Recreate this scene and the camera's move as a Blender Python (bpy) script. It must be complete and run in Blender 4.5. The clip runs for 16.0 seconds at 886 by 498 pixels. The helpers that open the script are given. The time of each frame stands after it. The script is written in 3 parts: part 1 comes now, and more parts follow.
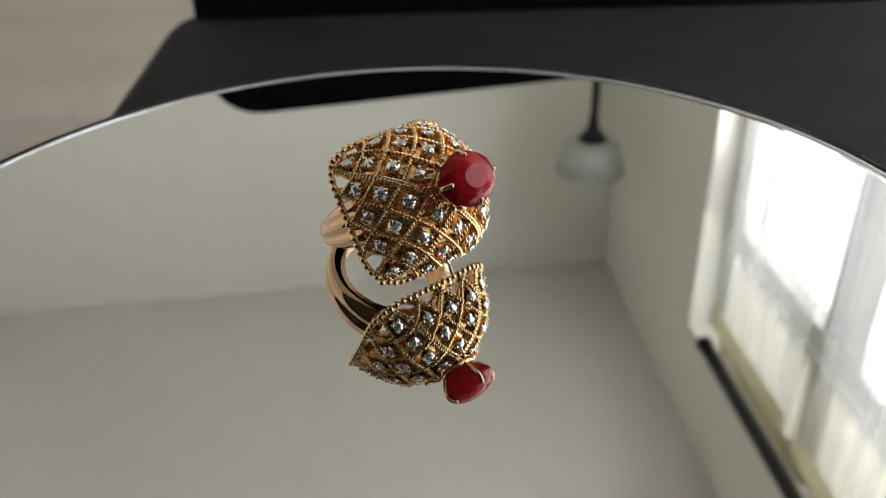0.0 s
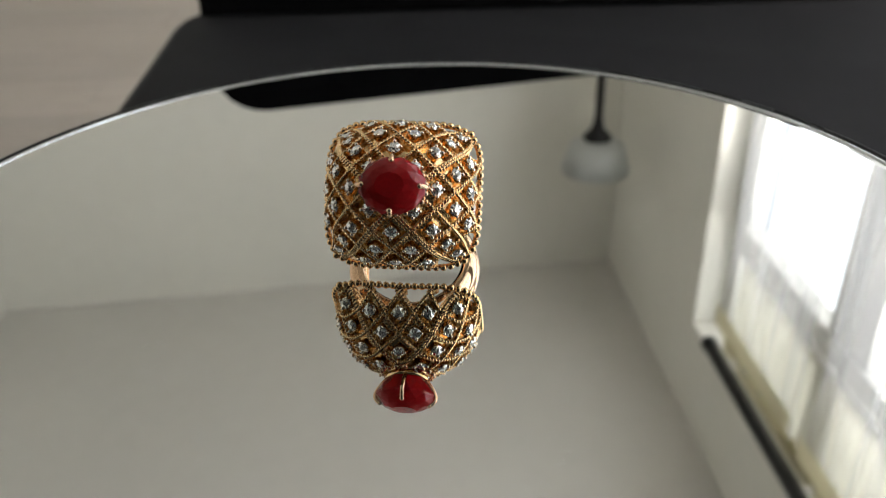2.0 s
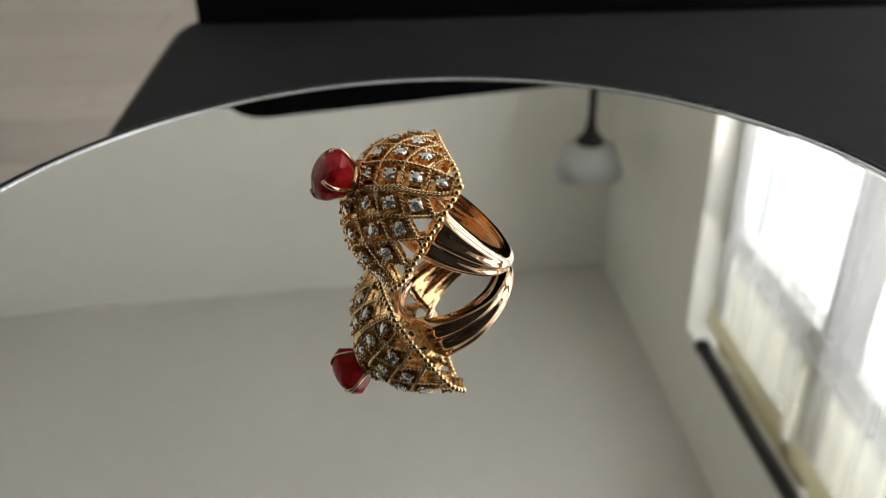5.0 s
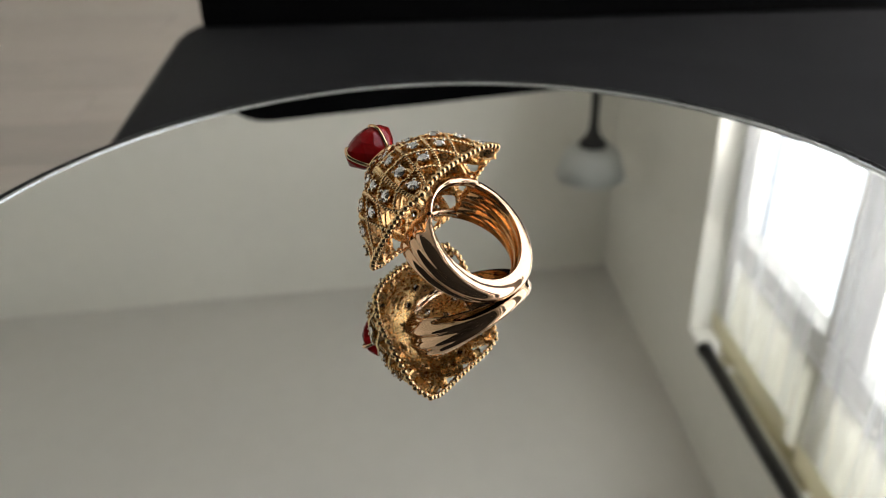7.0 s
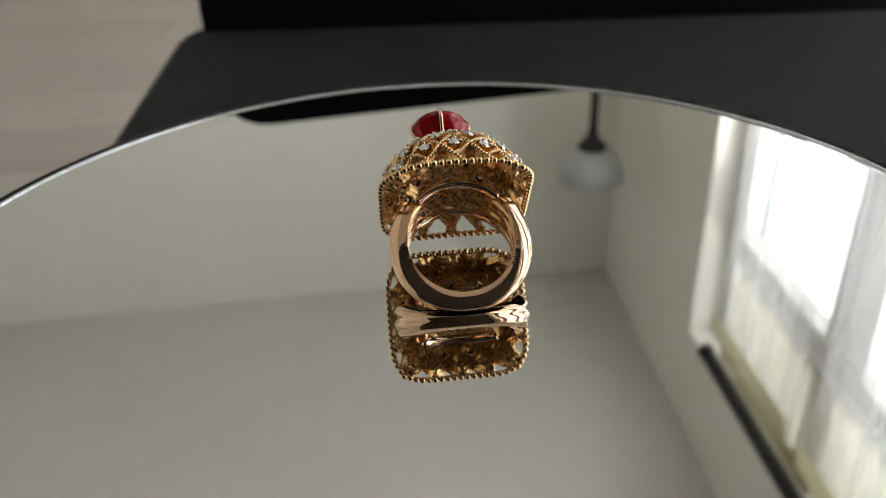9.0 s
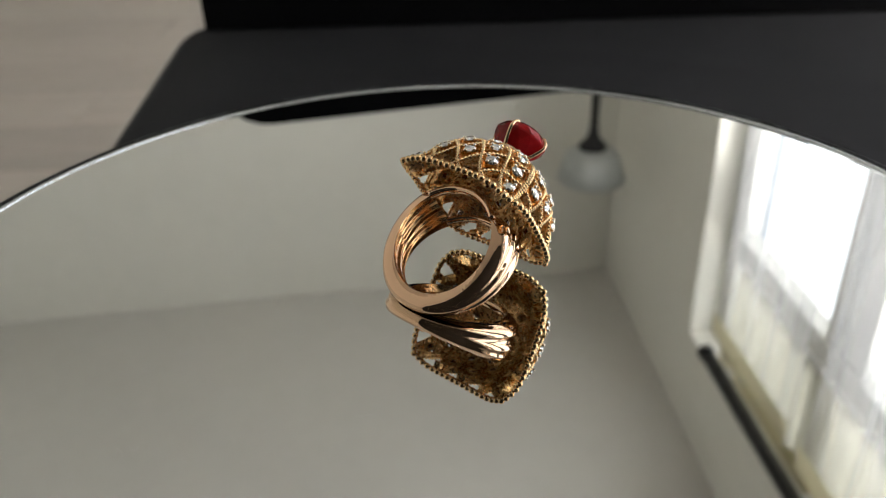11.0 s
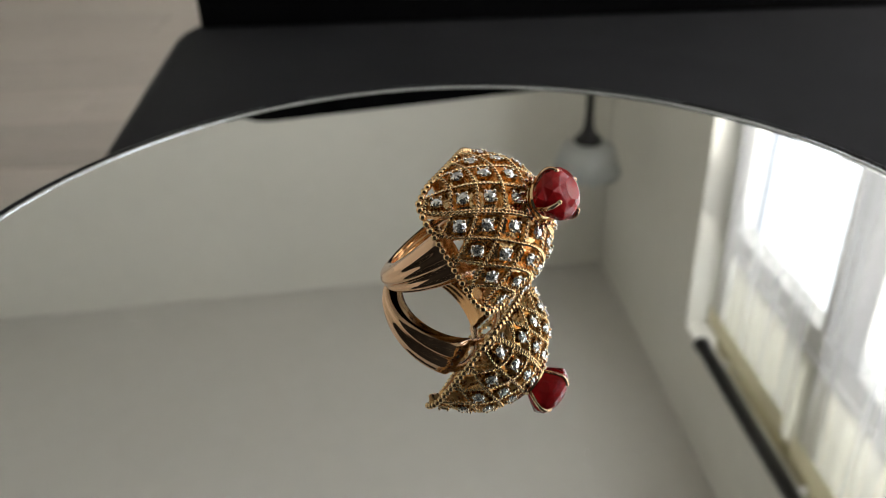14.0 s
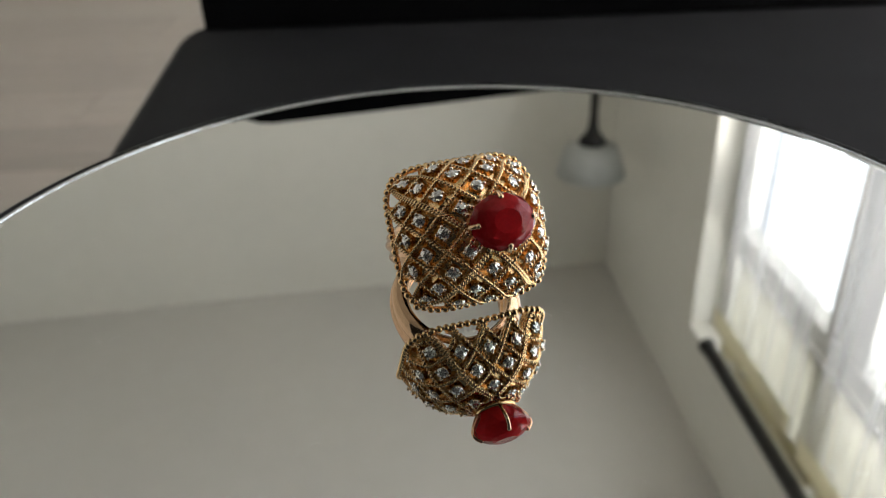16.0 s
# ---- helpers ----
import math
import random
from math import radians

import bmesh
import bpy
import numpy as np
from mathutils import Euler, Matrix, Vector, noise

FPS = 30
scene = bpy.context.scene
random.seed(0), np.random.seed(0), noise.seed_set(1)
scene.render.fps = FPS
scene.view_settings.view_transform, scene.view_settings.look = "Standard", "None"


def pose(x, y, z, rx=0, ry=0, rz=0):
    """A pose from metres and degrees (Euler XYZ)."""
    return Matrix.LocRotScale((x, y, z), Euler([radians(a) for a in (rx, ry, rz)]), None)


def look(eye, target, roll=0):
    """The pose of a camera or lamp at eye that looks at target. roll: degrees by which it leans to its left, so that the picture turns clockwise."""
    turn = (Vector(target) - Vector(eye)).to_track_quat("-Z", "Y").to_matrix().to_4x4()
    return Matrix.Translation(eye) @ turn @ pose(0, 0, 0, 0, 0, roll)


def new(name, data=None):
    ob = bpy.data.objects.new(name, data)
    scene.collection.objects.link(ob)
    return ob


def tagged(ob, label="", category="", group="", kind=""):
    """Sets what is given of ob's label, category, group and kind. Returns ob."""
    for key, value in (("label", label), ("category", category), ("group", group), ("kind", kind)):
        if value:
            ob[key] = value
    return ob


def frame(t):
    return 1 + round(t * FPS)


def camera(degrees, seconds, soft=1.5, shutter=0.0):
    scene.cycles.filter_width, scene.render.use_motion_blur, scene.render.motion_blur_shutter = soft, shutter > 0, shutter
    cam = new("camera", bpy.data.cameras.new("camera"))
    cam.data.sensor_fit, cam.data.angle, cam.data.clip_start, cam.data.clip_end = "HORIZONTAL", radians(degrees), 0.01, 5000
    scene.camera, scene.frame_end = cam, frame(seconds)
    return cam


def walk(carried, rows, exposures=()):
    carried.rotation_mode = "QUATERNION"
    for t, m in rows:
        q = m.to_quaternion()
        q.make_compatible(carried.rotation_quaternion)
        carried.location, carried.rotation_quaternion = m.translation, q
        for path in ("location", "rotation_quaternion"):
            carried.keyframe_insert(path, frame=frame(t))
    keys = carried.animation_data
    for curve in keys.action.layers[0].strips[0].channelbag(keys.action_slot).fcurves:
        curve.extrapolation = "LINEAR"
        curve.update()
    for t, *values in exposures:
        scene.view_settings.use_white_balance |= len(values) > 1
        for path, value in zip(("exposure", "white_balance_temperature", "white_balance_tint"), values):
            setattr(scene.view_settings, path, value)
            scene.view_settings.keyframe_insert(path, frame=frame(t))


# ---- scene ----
cam = camera(56.11, 16.0, soft=0.65)
# a close-up lens: sharp on the jewel, soft in the distance
cam.data.dof.use_dof = True
cam.data.dof.focus_distance = 0.148
cam.data.dof.aperture_fstop = 20.0
walk(cam, [
    (0.0, pose(0.00761, -0.13779, 0.08223, 59.204, 1.449, -0.671)),
    (0.5, pose(0.00762, -0.13758, 0.08190, 59.290, 1.495, -0.510)),
    (1.0, pose(0.00717, -0.13714, 0.08179, 59.289, 1.418, -0.190)),
    (1.5, pose(0.00687, -0.13709, 0.08112, 59.416, 1.378, -0.095)),
    (2.0, pose(0.00627, -0.13684, 0.08093, 59.140, 1.475, -0.373)),
    (2.5, pose(0.00527, -0.13655, 0.08250, 59.102, 1.492, -0.678)),
    (3.0, pose(0.00433, -0.13609, 0.08304, 59.112, 1.437, -0.875)),
    (3.5, pose(0.00285, -0.13566, 0.08352, 59.171, 1.247, -0.885)),
    (4.0, pose(0.00187, -0.13539, 0.08377, 59.292, 1.183, -0.784)),
    (6.5, pose(0.00044, -0.13455, 0.08471, 59.336, 1.641, -1.111)),
    (7.0, pose(-0.00074, -0.13465, 0.08471, 59.503, 1.406, -0.795)),
    (7.5, pose(-0.00186, -0.13481, 0.08439, 59.844, 1.102, -0.472)),
    (8.0, pose(-0.00137, -0.13505, 0.08397, 59.842, 1.191, -1.109)),
    (8.5, pose(-0.00138, -0.13514, 0.08432, 59.754, 1.458, -1.028)),
    (9.0, pose(-0.00149, -0.13534, 0.08399, 59.746, 1.615, -0.936)),
    (11.5, pose(-0.00329, -0.13468, 0.08533, 59.666, 1.420, -0.834)),
    (12.0, pose(-0.00396, -0.13470, 0.08619, 59.510, 1.601, -1.079)),
    (12.5, pose(-0.00484, -0.13492, 0.08641, 59.300, 1.702, -1.133)),
    (13.0, pose(-0.00488, -0.13513, 0.08673, 59.233, 1.763, -1.364)),
    (13.5, pose(-0.00430, -0.13508, 0.08667, 59.211, 1.793, -1.408)),
    (14.0, pose(-0.00461, -0.13475, 0.08699, 59.286, 1.589, -1.281)),
    (14.5, pose(-0.00437, -0.13507, 0.08693, 59.382, 1.445, -1.095)),
    (15.0, pose(-0.00395, -0.13532, 0.08680, 59.427, 1.525, -0.987)),
    (15.5, pose(-0.00419, -0.13497, 0.08653, 59.479, 1.718, -1.030)),
    (16.0, pose(-0.00449, -0.13401, 0.08608, 59.421, 1.881, -1.104)),
], exposures=[(0.0, 0.36), (16.0, 0.20)])

# ---- light ----
world = bpy.data.worlds.new("sky")
scene.world = world
world.use_nodes = True
wn = world.node_tree.nodes
sky = wn.new("ShaderNodeTexSky")
sky.sky_type = "NISHITA"
sky.sun_disc = False
sky.sun_elevation = radians(45.7)
sky.sun_rotation = radians(140.2)
world.node_tree.links.new(sky.outputs[0], wn["Background"].inputs[0])
wn["Background"].inputs[1].default_value = 0.12

sun = new("sun", bpy.data.lights.new("sun", "SUN"))
sun.data.energy, sun.data.angle, sun.data.color = 5.0, radians(12), (1.0, 0.96, 0.9)
sun.matrix_world = look((4.0, -4.8, 6.4), (0, 0, 0))

# room, metres; the mirror's face is z = 0
FLOOR, CEIL = -0.47, 2.115
EAST, WEST, SOUTH = 0.88, -2.08, -0.98
NORTH_AT = 3.31         # where the far wall meets x = 0
NORTH_SLOPE = 0.118     # it runs slightly out of square
WIN_Y0, WIN_Y1, WIN_Z0, WIN_Z1 = -0.80, 2.30, -0.35, 1.71
# the room stands a few degrees askew to the table: the window side turns about the window's far corner
SKEW = 0.07
TURN = Matrix.Translation((EAST, 2.3, 0)) @ Matrix.Rotation(math.atan(SKEW), 4, "Z") @ Matrix.Translation((-EAST, -2.3, 0))


def east_x(y):
    return EAST + SKEW * (2.3 - y)



win_light = new("window_daylight", bpy.data.lights.new("window_daylight", "AREA"))
win_light.data.shape, win_light.data.size, win_light.data.size_y = "RECTANGLE", WIN_Y1 - WIN_Y0 - 0.1, WIN_Z1 - WIN_Z0 - 0.1
win_light.data.energy, win_light.data.color = 39.0, (0.99, 1.0, 1.0)
win_light.matrix_world = TURN @ look((EAST + 0.20, (WIN_Y0 + WIN_Y1) / 2, (WIN_Z0 + WIN_Z1) / 2), (EAST - 1, (WIN_Y0 + WIN_Y1) / 2, (WIN_Z0 + WIN_Z1) / 2))


# ---- materials ----
def mat(name, color, rough=0.5, metal=0.0, var=0.0, scale=20.0, bump=0.0, bump_scale=200.0, rvar=0.0, stretch=(1, 1, 1), **more):
    """A principled surface with colour variation at two scales, uneven gloss and fine relief."""
    m = bpy.data.materials.new(name)
    m.use_nodes = True
    nt = m.node_tree
    b = nt.nodes["Principled BSDF"]
    b.inputs["Base Color"].default_value = (*color, 1)
    b.inputs["Roughness"].default_value = rough
    b.inputs["Metallic"].default_value = metal
    for k, v in more.items():
        b.inputs[k.replace("_", " ")].default_value = v
    tc = nt.nodes.new("ShaderNodeTexCoord")
    mp = nt.nodes.new("ShaderNodeMapping")
    mp.inputs["Scale"].default_value = stretch
    nt.links.new(tc.outputs["Object"], mp.inputs[0])

    def tex(s, detail=5.0):
        n = nt.nodes.new("ShaderNodeTexNoise")
        n.inputs["Scale"].default_value, n.inputs["Detail"].default_value = s, detail
        nt.links.new(mp.outputs[0], n.inputs["Vector"])
        return n.outputs["Fac"]
    if var:
        big, small = tex(scale), tex(scale * 9)
        add = nt.nodes.new("ShaderNodeMath")
        add.operation = "ADD"
        nt.links.new(big, add.inputs[0])
        nt.links.new(small, add.inputs[1])
        rng = nt.nodes.new("ShaderNodeMapRange")
        rng.inputs["From Min"].default_value, rng.inputs["From Max"].default_value = 0.6, 1.4
        rng.inputs["To Min"].default_value, rng.inputs["To Max"].default_value = 1 - var, 1 + var
        nt.links.new(add.outputs[0], rng.inputs["Value"])
        mul = nt.nodes.new("ShaderNodeVectorMath")
        mul.operation = "SCALE"
        mul.inputs[0].default_value = color
        nt.links.new(rng.outputs[0], mul.inputs["Scale"])
        nt.links.new(mul.outputs[0], b.inputs["Base Color"])
    if rvar:
        rr = nt.nodes.new("ShaderNodeMapRange")
        rr.inputs["From Min"].default_value, rr.inputs["From Max"].default_value = 0.3, 0.7
        rr.inputs["To Min"].default_value, rr.inputs["To Max"].default_value = max(0.0, rough - rvar), rough + rvar
        nt.links.new(tex(scale * 3), rr.inputs["Value"])
        nt.links.new(rr.outputs[0], b.inputs["Roughness"])
    if bump:
        bp = nt.nodes.new("ShaderNodeBump")
        bp.inputs["Strength"].default_value = bump
        bp.inputs["Distance"].default_value = 0.3 / bump_scale
        nt.links.new(tex(bump_scale, 3.0), bp.inputs["Height"])
        nt.links.new(bp.outputs[0], b.inputs["Normal"])
    return m


GOLD = mat("rose_gold", (0.80, 0.52, 0.33), 0.05, 1.0, rvar=0.03, scale=300.0, bump=0.07, bump_scale=400.0)
GOLD_ROPE = mat("yellow_gold_wire", (0.91, 0.62, 0.32), 0.06, 1.0, rvar=0.03, scale=400.0)
GOLD_LINING = mat("polished_orange_gold", (0.80, 0.44, 0.20), 0.13, 1.0, rvar=0.05, scale=500.0, bump=0.1, bump_scale=900.0)
GOLD_INNER = mat("cast_gold_underside", (0.84, 0.51, 0.22), 0.27, 1.0, rvar=0.07, scale=500.0, bump=0.5, bump_scale=1300.0)
SEAT_GOLD = mat("satin_cast_gold", (0.86, 0.57, 0.27), 0.15, 1.0, rvar=0.08, scale=500.0, bump=0.6, bump_scale=1700.0)
CLAW_GOLD = mat("worn_claw_gold", (0.95, 0.80, 0.62), 0.08, 1.0, rvar=0.04, scale=400.0)
RUBY = mat("ruby", (0.37, 0.011, 0.013), 0.03, 0.0, var=0.2, scale=220.0, IOR=1.38, Transmission_Weight=0.4, Specular_IOR_Level=0.35)
DIAMOND = mat("diamond", (1.0, 0.96, 0.90), 0.0, 0.55, IOR=2.3, Transmission_Weight=0.7)
MIRROR = mat("mirror_silver", (0.86, 0.87, 0.85), 0.0, 1.0)
GLASS_EDGE = mat("polished_glass_edge", (0.70, 0.73, 0.74), 0.10, 0.9, rvar=0.06, scale=160.0, bump=0.3, bump_scale=300.0, IOR=1.6)
RIM_DARK = mat("dark_mirror_backing", (0.008, 0.008, 0.009), 0.3, 0.0, rvar=0.1, Specular_IOR_Level=0.25)
PLASTIC = mat("black_turntable_plastic", (0.02, 0.02, 0.02), 0.4, rvar=0.1, scale=60.0)
WALL = mat("matt_wall_paint", (0.84, 0.83, 0.775), 0.85, var=0.03, scale=1.5, bump=0.08, bump_scale=150.0)
CEILING = mat("ceiling_paint", (0.66, 0.65, 0.62), 0.9, var=0.03, scale=1.2, bump=0.08, bump_scale=120.0)
SEAT = mat("dark_grey_upholstery", (0.0168, 0.0164, 0.0182), 0.8, Specular_IOR_Level=0.2, var=0.18, scale=25.0, bump=0.3, bump_scale=900.0)
BLACK = mat("black_upholstery", (0.003, 0.003, 0.0034), 0.95, var=0.2, scale=30.0, bump=0.3, bump_scale=900.0, Specular_IOR_Level=0.08)
# near-black for the added south wall, so the polished gold mirrors something dark
DARK_BACKDROP = mat("dark_reflection_backdrop", (0.011, 0.011, 0.012), 0.8, var=0.1, scale=1.5, bump=0.08, bump_scale=150.0)
TABLE = mat("dark_table_wood", (0.06, 0.045, 0.035), 0.45, var=0.3, scale=6.0, stretch=(1, 8, 1), bump=0.1)
BLACK_METAL = mat("black_metal", (0.015, 0.015, 0.016), 0.4, 0.3, rvar=0.1)
OPAL = mat("opal_glass", (0.66, 0.69, 0.68), 0.4, 0.0, var=0.04, scale=8.0, Transmission_Weight=0.45)
FRAME = mat("white_window_frame", (0.72, 0.72, 0.70), 0.4, var=0.04, scale=8.0)
SKIRT = mat("white_baseboard_paint", (0.7, 0.7, 0.67), 0.5, var=0.04, scale=5.0)
PANE = mat("window_glass", (1, 1, 1), 0.0, 0.0, IOR=1.45, Transmission_Weight=1.0)


def wood_floor():
    m = mat("pale_oak_laminate", (0.42, 0.37, 0.32), 0.45, var=0.16, scale=2.2, stretch=(1.0, 14.0, 1.0), bump=0.12, bump_scale=60.0, rvar=0.1)
    nt = m.node_tree
    info = nt.nodes.new("ShaderNodeObjectInfo")
    b = nt.nodes["Principled BSDF"]
    src = b.inputs["Base Color"].links[0].from_socket
    rng = nt.nodes.new("ShaderNodeMapRange")
    rng.inputs["To Min"].default_value, rng.inputs["To Max"].default_value = 0.9, 1.1
    nt.links.new(info.outputs["Random"], rng.inputs["Value"])
    s = nt.nodes.new("ShaderNodeVectorMath")
    s.operation = "SCALE"
    nt.links.new(src, s.inputs[0])
    nt.links.new(rng.outputs[0], s.inputs["Scale"])
    nt.links.new(s.outputs[0], b.inputs["Base Color"])
    return m


def sheer(name, tint, clear):
    m = bpy.data.materials.new(name)
    m.use_nodes = True
    nt = m.node_tree
    nt.nodes.remove(nt.nodes["Principled BSDF"])
    tl, df, tr, mx, mx2 = (nt.nodes.new("ShaderNode" + k) for k in ("BsdfTranslucent", "BsdfDiffuse", "BsdfTransparent", "MixShader", "MixShader"))
    tl.inputs[0].default_value = (*tint, 1)
    df.inputs[0].default_value = (*tint, 1)
    mx.inputs[0].default_value = 0.35
    nt.links.new(tl.outputs[0], mx.inputs[1])
    nt.links.new(df.outputs[0], mx.inputs[2])
    n = nt.nodes.new("ShaderNodeTexNoise")
    n.inputs["Scale"].default_value = 1.6
    tc, mp = nt.nodes.new("ShaderNodeTexCoord"), nt.nodes.new("ShaderNodeMapping")
    mp.inputs["Scale"].default_value = (1, 16, 0.5)
    nt.links.new(tc.outputs["Object"], mp.inputs[0])
    nt.links.new(mp.outputs[0], n.inputs["Vector"])
    r = nt.nodes.new("ShaderNodeMapRange")
    r.inputs["To Min"].default_value, r.inputs["To Max"].default_value = 0.45 * clear, clear
    nt.links.new(n.outputs["Fac"], r.inputs["Value"])
    nt.links.new(r.outputs[0], mx2.inputs[0])
    nt.links.new(mx.outputs[0], mx2.inputs[1])
    nt.links.new(tr.outputs[0], mx2.inputs[2])
    nt.links.new(mx2.outputs[0], nt.nodes["Material Output"].inputs[0])
    return m


SHEER = sheer("sheer_curtain", (0.66, 0.66, 0.68), 0.93)
HEADING = sheer("cream_heading_tape", (0.56, 0.52, 0.38), 0.05)
BLIND = sheer("cream_blind_cloth", (0.50, 0.48, 0.40), 0.0)
OAK = wood_floor()


# ---- mesh helpers ----
def mesh_ob(name, bm, material, smooth=False):
    me = bpy.data.meshes.new(name)
    bmesh.ops.recalc_face_normals(bm, faces=bm.faces)
    bm.to_mesh(me)
    bm.free()
    me.materials.append(material)
    if smooth:
        me.shade_smooth()
    return new(name, me)


def part(name, bm, material, parent, label="", smooth=False):
    ob = mesh_ob(name, bm, material, smooth)
    ob.parent = parent
    if label:
        ob["label"] = label
    return ob


def share(name, ob, parent, m):
    """A further piece on the mesh of ob."""
    o = new(name, ob.data)
    o.parent = parent
    o.matrix_basis = m
    return o


def box(x0, x1, y0, y1, z0, z1, bevel=0.0, seg=2):
    bm2 = bmesh.new()
    bmesh.ops.create_cube(bm2, size=1.0)
    for v in bm2.verts:
        v.co = Vector(((x0 + x1) / 2 + v.co.x * (x1 - x0), (y0 + y1) / 2 + v.co.y * (y1 - y0), (z0 + z1) / 2 + v.co.z * (z1 - z0)))
    if bevel:
        bmesh.ops.bevel(bm2, geom=bm2.edges[:], offset=bevel, segments=seg, profile=0.5, affect="EDGES")
    return bm2


def lathe(profile, n=48, bm=None):
    """Turn (radius, height) pairs about z; a radius of zero closes the end."""
    bm = bm or bmesh.new()
    rings = []
    for r, z in profile:
        if r <= 1e-9:
            rings.append([bm.verts.new((0, 0, z))])
        else:
            rings.append([bm.verts.new((r * math.cos(2 * math.pi * i / n), r * math.sin(2 * math.pi * i / n), z)) for i in range(n)])
    for a, b in zip(rings, rings[1:]):
        for i in range(n):
            j = (i + 1) % n
            if len(a) == 1 and len(b) == 1:
                continue
            if len(a) == 1:
                bm.faces.new((a[0], b[j], b[i]))
            elif len(b) == 1:
                bm.faces.new((a[i], a[j], b[0]))
            else:
                bm.faces.new((a[i], a[j], b[j], b[i]))
    return bm


def sweep(bm, pts, ups, section, twist=0.0, closed=False, cap=True):
    """Carry a section (list of side, up offsets) along pts; twist in radians per step."""
    n, k = len(pts), len(section)
    rings = []
    for i, (p, up) in enumerate(zip(pts, ups)):
        a, b = (pts[i - 1] if i or closed else pts[i]), (pts[(i + 1) % n] if i < n - 1 or closed else pts[i])
        d = (b - a).normalized()
        side = d.cross(up).normalized()
        upp = side.cross(d)
        c, s = math.cos(twist * i), math.sin(twist * i)
        rings.append([bm.verts.new(p + side * (u * c - v * s) + upp * (u * s + v * c)) for u, v in section])
    for i in range(n if closed else n - 1):
        a, b = rings[i], rings[(i + 1) % n]
        for j in range(k):
            bm.faces.new((a[j], a[(j + 1) % k], b[(j + 1) % k], b[j]))
    if cap and not closed:
        bm.faces.new(rings[0][::-1])
        bm.faces.new(rings[-1])
    return bm


def circle(r, k, r2=None):
    return [(r * math.cos(2 * math.pi * i / k), (r2 or r) * math.sin(2 * math.pi * i / k)) for i in range(k)]


# ---- room ----
def north_y(x):
    return NORTH_AT + NORTH_SLOPE * x


def wall_slab(name, a, b, z0, z1, thick, material):
    """A wall from plan point a to b, thickened to its left."""
    bm = bmesh.new()
    d = Vector((b[0] - a[0], b[1] - a[1], 0)).normalized()
    o = Vector((-d.y, d.x, 0)) * thick
    lo = [Vector((*a, z0)), Vector((*b, z0)), Vector((*b, z0)) + o, Vector((*a, z0)) + o]
    v = [bm.verts.new(q) for q in lo] + [bm.verts.new(q + Vector((0, 0, z1 - z0))) for q in lo]
    for f in ((0, 1, 2, 3), (4, 5, 6, 7), (0, 1, 5, 4), (1, 2, 6, 5), (2, 3, 7, 6), (3, 0, 4, 7)):
        bm.faces.new([v[i] for i in f])
    return tagged(mesh_ob(name, bm, material), kind="structure")


def room():
    nw, ne = (WEST, north_y(WEST)), (EAST, north_y(EAST))
    w = wall_slab("wall_north", (EAST + 0.2, north_y(EAST + 0.2)), (WEST - 0.2, north_y(WEST - 0.2)), FLOOR, CEIL, -0.12, WALL)
    tagged(w, "plain off-white painted wall", "wall")
    # unseen west wall, set close in to bounce light onto the window side
    tagged(wall_slab("wall_west", (WEST, SOUTH), (WEST, nw[1]), FLOOR, CEIL, 0.12, WALL), "plain off-white painted wall", "wall")
    # unseen, added behind the camera to put dark reflections into the gold
    tagged(wall_slab("wall_south", (WEST, SOUTH), (EAST + 0.45, SOUTH), FLOOR, CEIL, -0.12, DARK_BACKDROP), "unseen near-black wall added so the gold has something dark to reflect", "wall")
    bm = bmesh.new()
    for y0, y1, z0, z1 in ((SOUTH - 0.15, WIN_Y0, FLOOR, CEIL), (WIN_Y1, ne[1] + 0.05, FLOOR, CEIL), (WIN_Y0, WIN_Y1, FLOOR, WIN_Z0), (WIN_Y0, WIN_Y1, WIN_Z1, CEIL)):
        b2 = box(EAST, EAST + 0.2, y0, y1, z0, z1)
        me = bpy.data.meshes.new("tmp")
        b2.to_mesh(me)
        b2.free()
        bm.from_mesh(me)
        bpy.data.meshes.remove(me)
    east = mesh_ob("wall_east", bm, WALL)
    east.matrix_basis = TURN
    tagged(east, "off-white painted wall with a wide window opening", "wall", kind="structure")
    bm = box(WEST - 0.1, EAST + 0.6, SOUTH - 0.15, NORTH_AT + 0.45, CEIL, CEIL + 0.1)
    tagged(mesh_ob("ceiling", bm, CEILING), "plain pale painted ceiling", "ceiling", kind="structure")
    bm = box(WEST - 0.1, EAST + 0.6, SOUTH - 0.15, NORTH_AT + 0.45, FLOOR - 0.1, FLOOR - 0.008)
    floor = tagged(mesh_ob("floor", bm, RIM_DARK), "pale oak laminate floor laid in long planks", "floor", kind="structure")
    # skirting along the far wall
    a = wall_slab("baseboard", (EAST, north_y(EAST) - 0.003), (WEST, north_y(WEST) - 0.003), FLOOR, FLOOR + 0.08, 0.014, SKIRT)
    tagged(a, "low white painted baseboard", "baseboard")
    return floor


floor = room()


